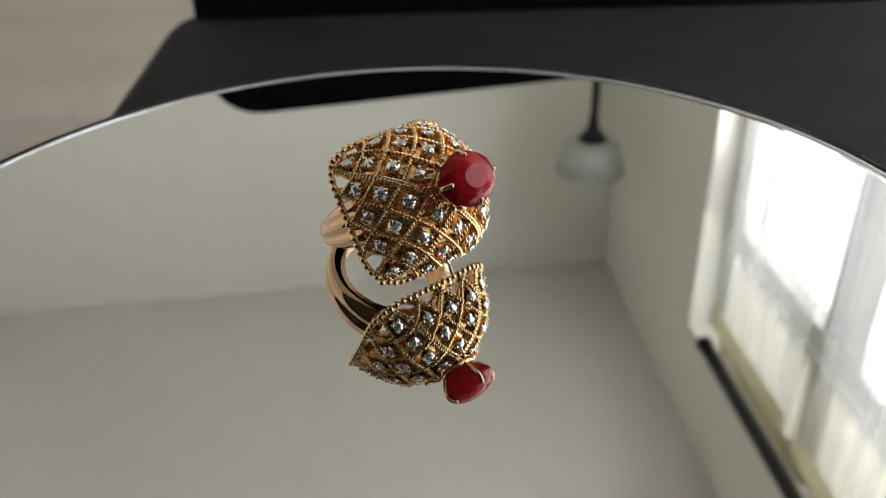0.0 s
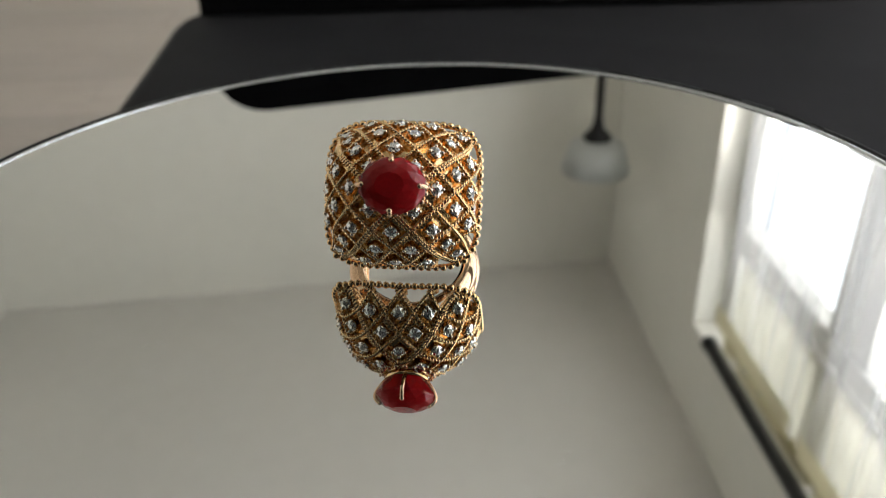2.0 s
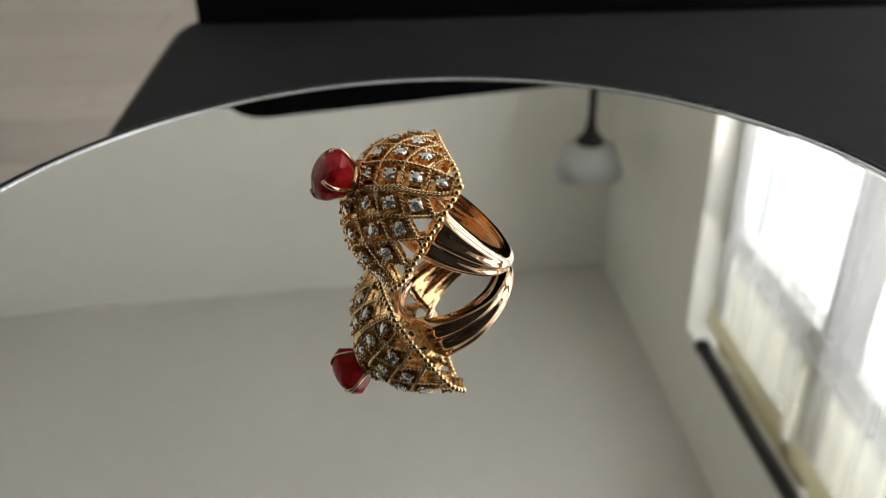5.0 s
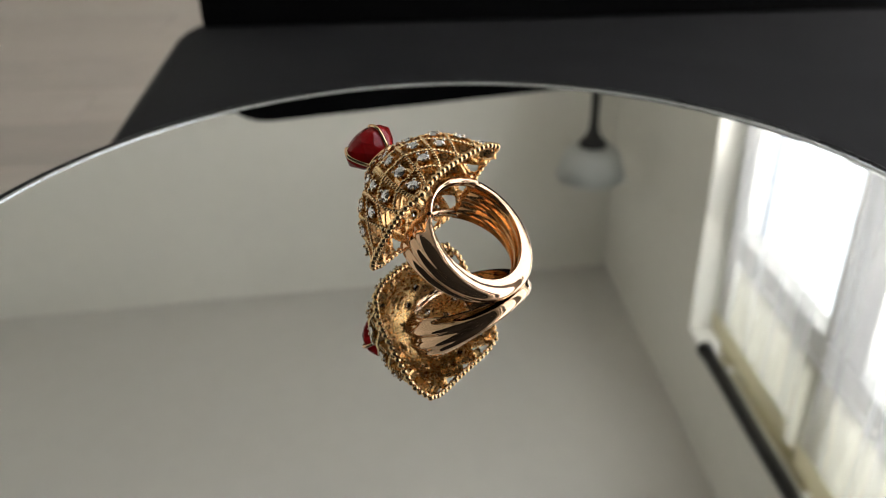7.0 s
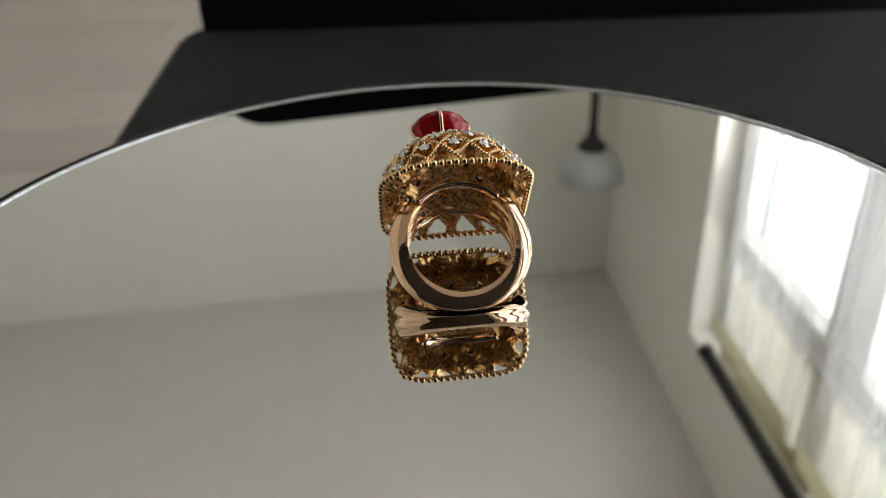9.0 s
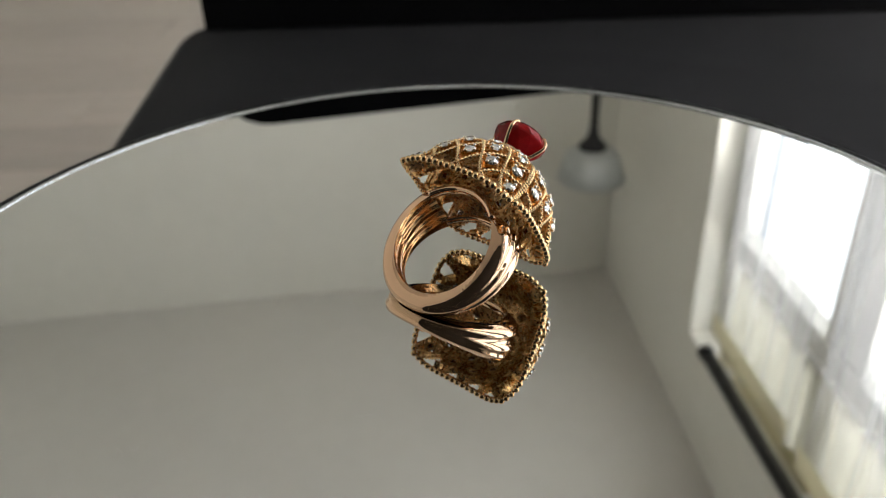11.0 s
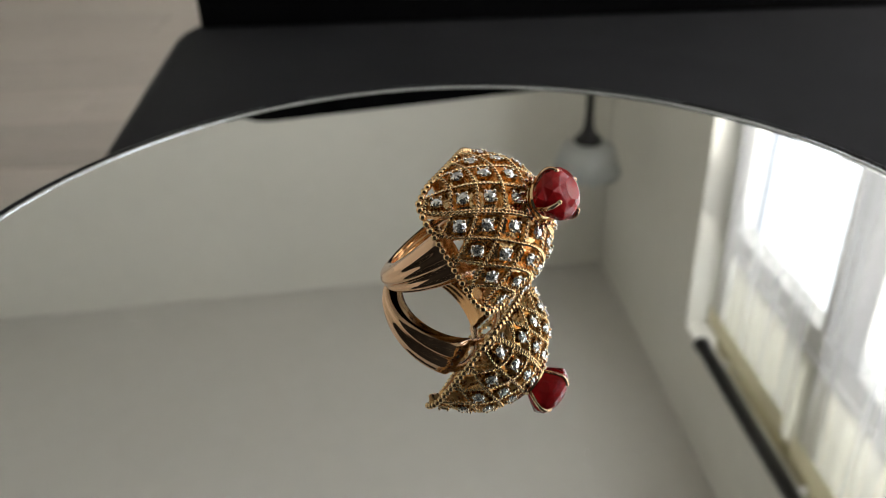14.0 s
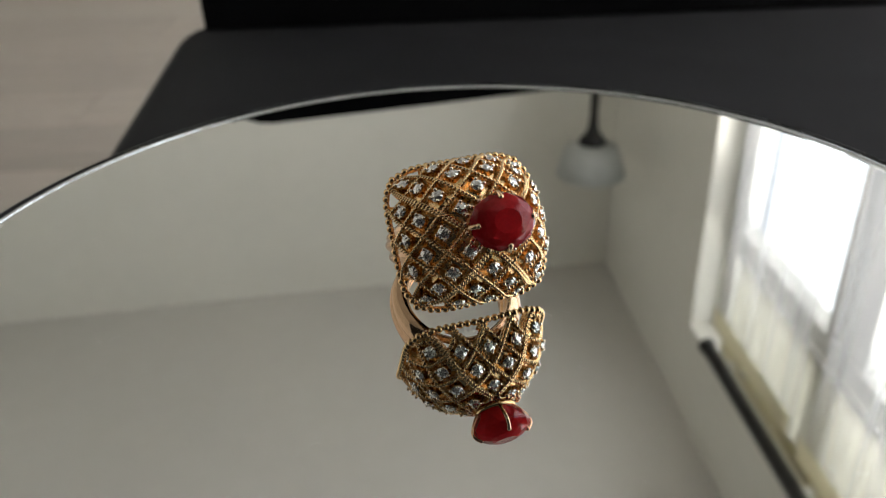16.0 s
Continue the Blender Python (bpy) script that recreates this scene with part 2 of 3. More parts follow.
def window():
    """Fixed lights above a transom and tall casements below, set deep in the wall's opening."""
    w = tagged(new("window_1"), "wide white-framed window with bright daylight behind it", "window", kind="structure")
    w.matrix_basis = TURN
    x0, x1 = EAST + 0.10, EAST + 0.16
    t = 0.05
    part("window_frame", box(x0, x1, WIN_Y0, WIN_Y1, WIN_Z0, WIN_Z0 + t, 0.004), FRAME, w)
    part("window_frame", box(x0, x1, WIN_Y0, WIN_Y1, WIN_Z1 - t, WIN_Z1, 0.004), FRAME, w)
    part("transom", box(x0 - 0.012, x1 - 0.006, WIN_Y0 + t, 2.239, 1.275, 1.365, 0.004), FRAME, w)
    # posts: a jamb at each end and one between each pair of casements
    posts = [(WIN_Y0, WIN_Y0 + t), (-0.60, -0.48), (0.10, 0.22), (0.80, 0.92), (1.50, 1.62), (2.24, WIN_Y1)]
    for y, y2 in posts:
        part("mullion", box(x0 + 0.002, x1 - 0.003, y, y2, WIN_Z0 + t, WIN_Z1 - t, 0.005), FRAME, w)
    for (_, y), (y2, _) in zip(posts, posts[1:]):
        for z0, z1 in ((WIN_Z0 + t, 1.275), (1.365, WIN_Z1 - t)):
            p = part("pane", box(x0 + 0.025, x0 + 0.031, y, y2, z0, z1), PANE, w)
            p.visible_shadow = False
        # casement sash inside each bay, with its handle
        sash = part("sash", box(x0 - 0.006, x0 + 0.02, y + 0.001, y + 0.036, WIN_Z0 + t, 1.274, 0.003), FRAME, w)
        part("sash", box(x0 - 0.006, x0 + 0.02, y2 - 0.036, y2 - 0.001, WIN_Z0 + t, 1.274, 0.003), FRAME, w)
        part("handle", box(x0 - 0.045, x0 - 0.022, y - 0.030, y - 0.012, 0.62, 0.74, 0.004), BLACK_METAL, sash)
    part("window_sill", box(EAST - 0.04, EAST + 0.10, WIN_Y0 - 0.03, WIN_Y1 + 0.03, WIN_Z0 - 0.03, WIN_Z0 - 0.001, 0.006), FRAME, w)


window()


def curtain(y0, y1, z0, z1, x, folds, depth, seed):
    rnd = random.Random(seed)
    bm = bmesh.new()
    n = folds * 8
    ph = [rnd.uniform(0.6, 1.4) for _ in range(folds + 2)]
    cols = []
    for i in range(n + 1):
        s = i / n
        a = ph[int(s * folds)] * depth * math.sin(2 * math.pi * s * folds)
        cols.append([bm.verts.new((x + a * (0.5 + 0.5 * k / 6) + 0.006 * math.sin(5 * k + 9 * s), y0 + (y1 - y0) * s, z1 + (z0 - z1) * k / 6)) for k in range(7)])
    for a, b in zip(cols, cols[1:]):
        for k in range(6):
            bm.faces.new((a[k], a[k + 1], b[k + 1], b[k]))
    ob = tagged(new("sheer_curtain"), "gathered sheer white curtain hanging before the window", "curtain")
    ob.matrix_basis = TURN
    part("cloth", bm, SHEER, ob, "", True)
    # cream tape along the top
    tape = bmesh.new()
    cols = []
    for i in range(n + 1):
        q = i / n
        a = ph[int(q * folds)] * depth * 0.5 * math.sin(2 * math.pi * q * folds)
        cols.append([tape.verts.new((x - 0.012 + a * 0.1, y0 + (y1 - y0) * q, z1 - 0.02 - 0.036 * k)) for k in range(3)])
    for a, b in zip(cols, cols[1:]):
        for k in range(2):
            tape.faces.new((a[k], a[k + 1], b[k + 1], b[k]))
    part("heading_tape", tape, HEADING, ob, "cream heading tape", True)
    return ob


ROD_Z = 1.577
curtain(0.55, 1.45, FLOOR + 0.02, ROD_Z - 0.035, EAST - 0.030, 8, 0.016, 1)
curtain(1.52, 2.05, FLOOR + 0.02, ROD_Z - 0.035, EAST - 0.026, 5, 0.012, 4)


def roller_blind():
    """Cloth blind drawn over the upper lights only."""
    b = tagged(new("roller_blind"), "cream cloth blind drawn over the upper lights of the window", "blind")
    b.matrix_basis = TURN
    bm = bmesh.new()
    cols = []
    for i in range(161):
        y = 0.4 + 1.74 * i / 160
        x = EAST + 0.062 + 0.006 * math.sin(i * 0.9 + 1.3 * math.sin(i * 0.17))
        cols.append([bm.verts.new((x, y, z)) for z in (1.34, 1.5, 1.66)])
    for p, q in zip(cols, cols[1:]):
        for k in range(2):
            bm.faces.new((p[k], p[k + 1], q[k + 1], q[k]))
    part("cloth", bm, BLIND, b, "", True)
    part("tube", box(EAST + 0.045, EAST + 0.080, 0.4, 2.14, 1.66, 1.695, 0.012, 4), HEADING, b)
    part("hem_bar", box(EAST + 0.055, EAST + 0.069, 0.4, 2.14, 1.322, 1.339, 0.003), FRAME, b)


roller_blind()


def curtain_rod():
    rod = tagged(new("curtain_rod"), "dark metal curtain rod on wall brackets above the window", "curtain rod")
    rod.matrix_basis = TURN @ Matrix.Translation((EAST, 0, ROD_Z))
    def bar(y0, y1, r, x):
        bm = lathe([(0, y0), (r, y0), (r, y1), (0, y1)], 16)
        bmesh.ops.rotate(bm, verts=bm.verts, matrix=Matrix.Rotation(-math.pi / 2, 3, "X"))
        bmesh.ops.translate(bm, verts=bm.verts, vec=(x, 0, 0))
        return bm
    part("rod", bar(-0.8, 1.99, 0.022, -0.065), BLACK_METAL, rod, "", True)
    part("finial", bar(1.99, 2.015, 0.026, -0.065), BLACK_METAL, rod)
    for y in (1.93, 1.40, 0.5, -0.5):
        part("bracket", box(-0.075, 0.0, y - 0.010, y + 0.010, 0.020, 0.040, 0.002), FRAME, rod)


curtain_rod()


def floor_lamp(x, y):
    """Tall uplighter: round foot, thin pole, black cone under an opal bowl."""
    lamp = tagged(new("floor_lamp"), "tall black floor lamp with an upturned opal glass bowl", "floor lamp")
    lamp.location = (x, y, FLOOR)
    part("base", lathe([(0, 0), (0.13, 0), (0.13, 0.015), (0.03, 0.03), (0, 0.03)], 40), BLACK_METAL, lamp, "", True)
    part("pole", lathe([(0, 0.03), (0.016, 0.03), (0.016, 1.61), (0, 1.61)], 20), BLACK_METAL, lamp, "", True)
    part("cone", lathe([(0, 1.60), (0.017, 1.60), (0.020, 1.635), (0.030, 1.662), (0.055, 1.688), (0.055, 1.70), (0, 1.70)], 32), BLACK_METAL, lamp, "black metal cone", True)
    part("shade", lathe([(0.0, 1.701), (0.05, 1.701), (0.105, 1.725), (0.136, 1.83), (0.132, 1.83), (0.101, 1.73), (0.046, 1.709), (0, 1.709)], 40), OPAL, lamp, "frosted opal glass bowl", True)


floor_lamp(0.595, 2.87)


def armchair():
    """Low wide chair: thin seat cushion, upright back with a sloping top, four legs."""
    ch = tagged(new("armchair"), "dark grey upholstered chair with a black backrest beside the table", "chair")
    x0, x1 = -0.200, 0.60
    ch.location = ((x0 + x1) / 2, 0.403, FLOOR)
    w = (x1 - x0) / 2
    seat_z = -0.101 - FLOOR
    bm = box(-w, w, -0.198, 0.192, seat_z - 0.045, seat_z)
    for v in bm.verts:
        if v.co.x < 0:
            v.co.x += 0.009 if v.co.y < 0 else -0.019
    vert = [e for e in bm.edges if abs(e.verts[0].co.z - e.verts[1].co.z) > 0.02]
    bmesh.ops.bevel(bm, geom=vert, offset=0.064, segments=6, profile=0.5, affect="EDGES")
    flat = [e for e in bm.edges if abs(e.verts[0].co.z - e.verts[1].co.z) < 0.001 and len(e.link_faces) == 2 and e.calc_face_angle(0) > 1.0]
    bmesh.ops.bevel(bm, geom=flat, offset=0.015, segments=4, profile=0.5, affect="EDGES")
    part("seat", bm, SEAT, ch, "dark grey woven seat cushion", True)
    part("seat_frame", box(-w + 0.06, w - 0.06, -0.165, 0.165, seat_z - 0.085, seat_z - 0.046, 0.004), BLACK_METAL, ch)
    bm = box(-w + 0.008, w - 0.005, 0.143, 0.223, seat_z + 0.002, seat_z + 0.288)
    for v in bm.verts:
        if v.co.z > seat_z + 0.15:
            v.co.z -= 0.086 * (v.co.x + w)
    topv = [e for e in bm.edges if abs(e.verts[0].co.y - e.verts[1].co.y) > 0.03 and e.verts[0].co.z > seat_z + 0.08]
    bmesh.ops.bevel(bm, geom=topv, offset=0.045, segments=6, profile=0.5, affect="EDGES")
    part("backrest", bm, BLACK, ch, "black upholstered backrest with rounded top corners")
    for sx in (-1, 1):
        for y in (-0.14, 0.14):
            bm = lathe([(0, 0), (0.010, 0), (0.016, seat_z - 0.086), (0, seat_z - 0.086)], 16)
            bmesh.ops.translate(bm, verts=bm.verts, vec=(sx * (w - 0.08), y, 0))
            part("leg", bm, BLACK_METAL, ch, "", True)


armchair()


def side_table():
    t = tagged(new("side_table"), "dark wooden side table under the mirror turntable", "table")
    top = -0.032
    t.location = (0, -0.25, FLOOR)
    h = top - FLOOR
    part("tabletop", box(-0.45, 0.45, -0.32, 0.335, h - 0.025, h, 0.004), TABLE, t)
    for sx in (-0.41, 0.41):
        for y in (-0.28, 0.29):
            part("leg", box(sx - 0.02, sx + 0.02, y - 0.02, y + 0.02, 0, h - 0.026, 0.003), TABLE, t)


side_table()


# ---- the mirror turntable ----
RAD = 0.1093


def turntable():
    t = tagged(new("mirror_turntable"), "round silver mirror plate with a bright glass edge, turning", "turntable")
    part("mirror_plate", lathe([(0, 0.0), (RAD - 0.0034, 0.0), (RAD - 0.0018, -0.00012), (RAD - 0.0016, -0.0006)], 256), MIRROR, t, "flat silvered mirror face")
    lip = bmesh.new()
    n = 256
    loop = [Vector(((RAD - 0.0010) * math.cos(2 * math.pi * i / n), (RAD - 0.0010) * math.sin(2 * math.pi * i / n), -0.0003)) for i in range(n)]
    sweep(lip, loop, [Vector((0, 0, 1))] * n, circle(0.0007, 12, 0.0006), closed=True)
    part("glass_edge", lip, GLASS_EDGE, t, "bright polished glass edge", True)
    part("backing", lathe([(0, -0.0015), (RAD - 0.001, -0.0015), (RAD + 0.0004, 0.0004), (RAD + 0.0012, 0.0002), (RAD + 0.0014, -0.0055), (RAD - 0.004, -0.009), (0, -0.009)], 192), RIM_DARK, t, "dark rim under the glass", True)
    part("drive_hub", lathe([(0, -0.0091), (0.03, -0.0091), (0.03, -0.0119), (0, -0.0119)], 48), PLASTIC, t)
    # stray lint on the glass
    lint = bmesh.new()
    rnd = random.Random(5)
    spots = ((9.5, -17.9), (4.1, -33.8), (21.5, -53.5), (24.7, -67.6), (-13.3, 42.1), (-40, -30), (52, 38), (-31, 51), (12, 66), (-66, 12))
    for cx, cy in spots:
        for _ in range(2):
            a, pts = rnd.uniform(0, 6.28), []
            p = Vector((cx + rnd.uniform(-2, 2), cy + rnd.uniform(-2, 2), 0.05)) * 0.001
            for _ in range(9):
                pts.append(p.copy())
                a += rnd.uniform(-0.9, 0.9)
                p += Vector((math.cos(a), math.sin(a), 0)) * 0.00028
            sweep(lint, pts, [Vector((0, 0, 1))] * 9, circle(0.000012, 5))
    tagged(part("lint", lint, FRAME, t), kind="stuff")
    b = tagged(new("turntable_base"), "low round black plastic base of the turntable on the table", "base")
    b.location = (0, 0, -0.032)
    part("housing", lathe([(0, 0), (0.072, 0), (0.075, 0.003), (0.075, 0.015), (0.071, 0.020), (0, 0.020)], 96), PLASTIC, b, "", True)
    return t


disc = turntable()

# ---- the ring ----
MM = 0.001
HOLE = 9.62
HX, HZ, DOME = 13.5, 7.7, 14.2
PITCH = 5.3   # lattice steps from the middle to the edge


def spread(q):
    """Lattice rows crowd a little towards the crown and stand taller at the edge."""
    q = min(1.0, q)
    return 0.68 * q + 0.32 * math.asin(min(1.0, math.sin(1.25 * q) / math.sin(1.25))) * 2 / math.pi


def dome(i, j):
    """A point of the domed cushion-shaped head in lattice steps, and its outward normal."""
    def at(u, v):
        au, av = spread(abs(u)), spread(abs(v))
        m = min(1.0, (au ** 9 + av ** 9) ** (1 / 9))
        a, b = math.copysign(math.sin(math.pi / 2 * au), u), math.copysign(math.sin(math.pi / 2 * av), v)
        squeeze = 0.6 * (1 - 0.75 * min(au, av) ** 3) * (1 - 0.6 * m ** 10)

        def k(q):
            q = max(0.0, min(1.0, (q - 0.2) / 0.4))
            return squeeze * q * q * (3 - 2 * q)
        part_v = av / max(1e-6, au + av)
        w = 1 - min(au * au, av * av)
        corner = (au * av) ** 3
        tuck = 1 - (0.05 if v > 0 else 0.06) * corner
        ridge = (min(au, av) / max(au, av, 1e-6)) ** 2
        lift = (2.0 if au > av else 2.2) * w * m ** 10
        pull = 1 - (0.03 * w * m ** 8 if av > au else 0)
        deep = 12.5 if v > 0 else 13.3
        droop = (-0.5 if v > 0 else 0.3) * corner
        slope = 0.85 + (0.5 if v > 0 else 0.2) * ridge
        return Vector((HX * a * math.sqrt(1 - k(part_v) * b * b) * tuck, deep * b * math.sqrt(1 - k(1 - part_v) * a * a) * pull * tuck, HZ + lift + droop + DOME * max(0.0, math.cos(math.pi / 2 * m)) ** slope)) * MM
    u, v = i / PITCH, j / PITCH
    e = 2e-3
    s1, t1 = max(-0.985, min(0.985, u)), max(-0.985, min(0.985, v))
    n = (at(s1 + e, t1) - at(s1 - e, t1)).cross(at(s1, t1 + e) - at(s1, t1 - e)).normalized()
    return at(u, v), n


def gem_round(d):
    """Round brilliant, table up, girdle at z = 0."""
    r = d / 2
    bm = bmesh.new()
    def ring_at(f, z, n, off):
        return [bm.verts.new((f * r * math.cos(2 * math.pi * (i + off) / n), f * r * math.sin(2 * math.pi * (i + off) / n), z * r)) for i in range(n)]
    tb, st, gi, lo = ring_at(0.36, 0.40, 8, 0), ring_at(0.68, 0.27, 8, 0.5), ring_at(1.0, 0.0, 16, 0), ring_at(0.45, -0.5, 8, 0.5)
    cu = bm.verts.new((0, 0, -0.85 * r))
    bm.faces.new(tb)
    for i in range(8):
        j = (i + 1) % 8
        bm.faces.new((tb[i], st[i], tb[j]))
        bm.faces.new((tb[j], st[i], gi[2 * j], st[j]))
        bm.faces.new((st[i], gi[2 * i], gi[2 * i + 1]))
        bm.faces.new((st[i], gi[2 * i + 1], gi[2 * j]))
        bm.faces.new((gi[2 * i], lo[i], gi[2 * i + 1]))
        bm.faces.new((gi[2 * i + 1], lo[i], gi[2 * j]))
        bm.faces.new((gi[2 * j], lo[i], cu, lo[j]))
    return bm


def gem_oval(a, b, crown, pav, n=16):
    """Oval cut with table, crown and two rows of pavilion facets."""
    bm = bmesh.new()
    def ring_at(f, z, off):
        return [bm.verts.new((a * f * math.cos(2 * math.pi * (i + off) / n), b * f * math.sin(2 * math.pi * (i + off) / n), z)) for i in range(n)]
    rows = [ring_at(0.42, crown, 0.0), ring_at(0.68, crown * 0.80, 0.5), ring_at(0.88, crown * 0.50, 0.0), ring_at(1.0, crown * 0.04, 0.5), ring_at(1.0, -crown * 0.12, 0.5), ring_at(0.84, -pav * 0.40, 0.0), ring_at(0.60, -pav * 0.74, 0.5), ring_at(0.30, -pav, 0.0)]
    bm.faces.new(rows[0])
    bm.faces.new(rows[-1][::-1])
    for r0, r1, o in zip(rows, rows[1:], (0, 1, 0, 2, 1, 0, 1)):
        for i in range(n):
            j = (i + 1) % n
            if o == 2:
                bm.faces.new((r0[i], r0[j], r1[j], r1[i]))
            elif o == 0:
                bm.faces.new((r0[i], r0[j], r1[i]))
                bm.faces.new((r0[j], r1[j], r1[i]))
            else:
                bm.faces.new((r0[i], r1[j], r1[i]))
                bm.faces.new((r0[i], r0[j], r1[j]))
    return bm


def band(ring):
    """Shank: tapered, ribbed outside, wide at the shoulders; open under the head, where two rails close the circle."""
    n, prof = 150, 34
    half = radians(43)

    def edges(c):
        return 3.0 + 2.1 * c, -(4.5 + 1.7 * c)
    bm, lining = bmesh.new(), bmesh.new()
    rings, inner = [], []
    for i in range(n + 1):
        th = half + (2 * math.pi - 2 * half) * i / n
        c = math.cos(th)
        near, far = edges(c)
        side = abs(math.sin(th)) ** 1.5
        up = max(0.0, c) / math.cos(half)
        thick = (1.75 + 1.15 * max(0.0, -c) ** 2 + 1.45 * side + 1.1 * up * up) * min(1.0, 0.15 + min(i, n - i) / 7) ** 0.5
        row, irow = [], []
        for k in range(prof):
            v = 0.5 - 0.5 * math.cos(math.pi * k / (prof - 1))
            y = near + (far - near) * v
            full = (1 - abs(2 * v - 1) ** 2.8) ** 0.5
            # a valley runs round between two soft ribs, and a narrow one near the edge; both fade below
            groove = 0.85 * math.exp(-((v - 0.60) / 0.09) ** 2) + 0.40 * math.exp(-((v - 0.27) / 0.06) ** 2)
            groove *= min(1.0, 0.2 + 0.9 * side) * min(1.0, 0.15 + 0.85 * max(0.0, (c + 0.9) / 0.9))
            rr = HOLE + 0.22 + (thick - groove) * full
            row.append(bm.verts.new(Vector((rr * math.sin(th), y, rr * c)) * MM))
        for k in range(29):
            v = k / 28
            y = near + (far - near) * v
            rr = HOLE + 0.22 * abs(2 * v - 1) ** 6 + (0.14 * math.sin(13 * v + 1.5 * c) + 0.09 * math.sin(29 * v + 0.7 * math.sin(3 * th))) * (1 - abs(2 * v - 1) ** 4)
            irow.append(lining.verts.new(Vector((rr * math.sin(th), y, rr * c)) * MM))
        rings.append(row)
        inner.append(irow)
    for rows, b in ((rings, bm), (inner, lining)):
        for p, q in zip(rows, rows[1:]):
            for k in range(len(p) - 1):
                b.faces.new((p[k], p[k + 1], q[k + 1], q[k]))
    for e in (0, -1):
        bm.faces.new([bm.verts.new(v.co) for v in rings[e]] + [bm.verts.new(v.co) for v in inner[e][::-1]])
    part("shank", bm, GOLD, ring, "polished rose gold shank with soft ribs", True)
    part("shank_lining", lining, GOLD_LINING, ring, "orange-gold inside of the shank", True)
    for which in (0, 1):
        pts = []
        for i in range(49):
            th = -half * 1.08 + 2.16 * half * i / 48
            y = edges(math.cos(th))[which] * (0.93 if which == 0 else 0.8)
            pts.append(Vector(((HOLE + 0.55) * math.sin(th), y, (HOLE + 0.55) * math.cos(th))) * MM)
        bm = bmesh.new()
        sweep(bm, pts, [Vector((0, 1, 0))] * len(pts), circle(0.7 * MM, 12, 1.0 * MM))
        part("gallery_rail", bm, GOLD, ring, "", True)


def lattice(ring):
    """Diagonal twisted wires on thin bars, laid over the dome."""
    rope = [(0.42, 0.0), (0.36, 0.18), (0.16, 0.17), (-0.16, 0.17), (-0.36, 0.18), (-0.42, 0.0), (-0.36, -0.18), (-0.16, -0.17), (0.16, -0.17), (0.36, -0.18)]
    rope = [(u * MM, v * MM) for u, v in rope]
    step = 0.11 * MM
    for sign in (1, -1):
        # the strips that run to the upper corners have a double rope on their lower side
        for c in (-9, -7, -5, -3) + ((-1.095, -0.905, 1) if sign > 0 else (-1, 0.905, 1.095)) + (3, 5, 7, 9):
            lo, hi = max(-PITCH, c - PITCH), min(PITCH, c + PITCH)
            pts, ups, last = [], [], None
            m = 300
            for q in range(m + 1):
                i = lo + (hi - lo) * q / m
                j = (c - i) * sign
                p, nn = dome(i, j)
                if abs(i) ** 6 + abs(j) ** 6 > PITCH ** 6:
                    continue
                if i * i + j * j < 0.8:
                    if len(pts) > 8:
                        rope_wire(ring, pts, ups, rope)
                    pts, ups, last = [], [], None
                    continue
                if last is None:
                    last = p
                    pts.append(p.copy())
                    ups.append(nn)
                while (p - last).length >= step:
                    last = last + (p - last).normalized() * step
                    pts.append(last.copy())
                    ups.append(nn)
            if len(pts) > 8:
                rope_wire(ring, pts, ups, rope)


def rope_wire(ring, pts, ups, rope):
    bm = bmesh.new()
    sweep(bm, [p + u * 0.14 * MM for p, u in zip(pts, ups)], ups, rope, twist=0.50)
    part("rope_wire", bm, GOLD_ROPE, ring, "", True)
    bm = bmesh.new()
    bar = [(0.24 * MM, 0.0), (-0.24 * MM, 0.0), (-0.30 * MM, -1.8 * MM), (0.30 * MM, -1.8 * MM)]
    sweep(bm, pts[:-3:6] + [pts[-1]], ups[:-3:6] + [ups[-1]], bar)
    part("lattice_bar", bm, GOLD_INNER, ring)


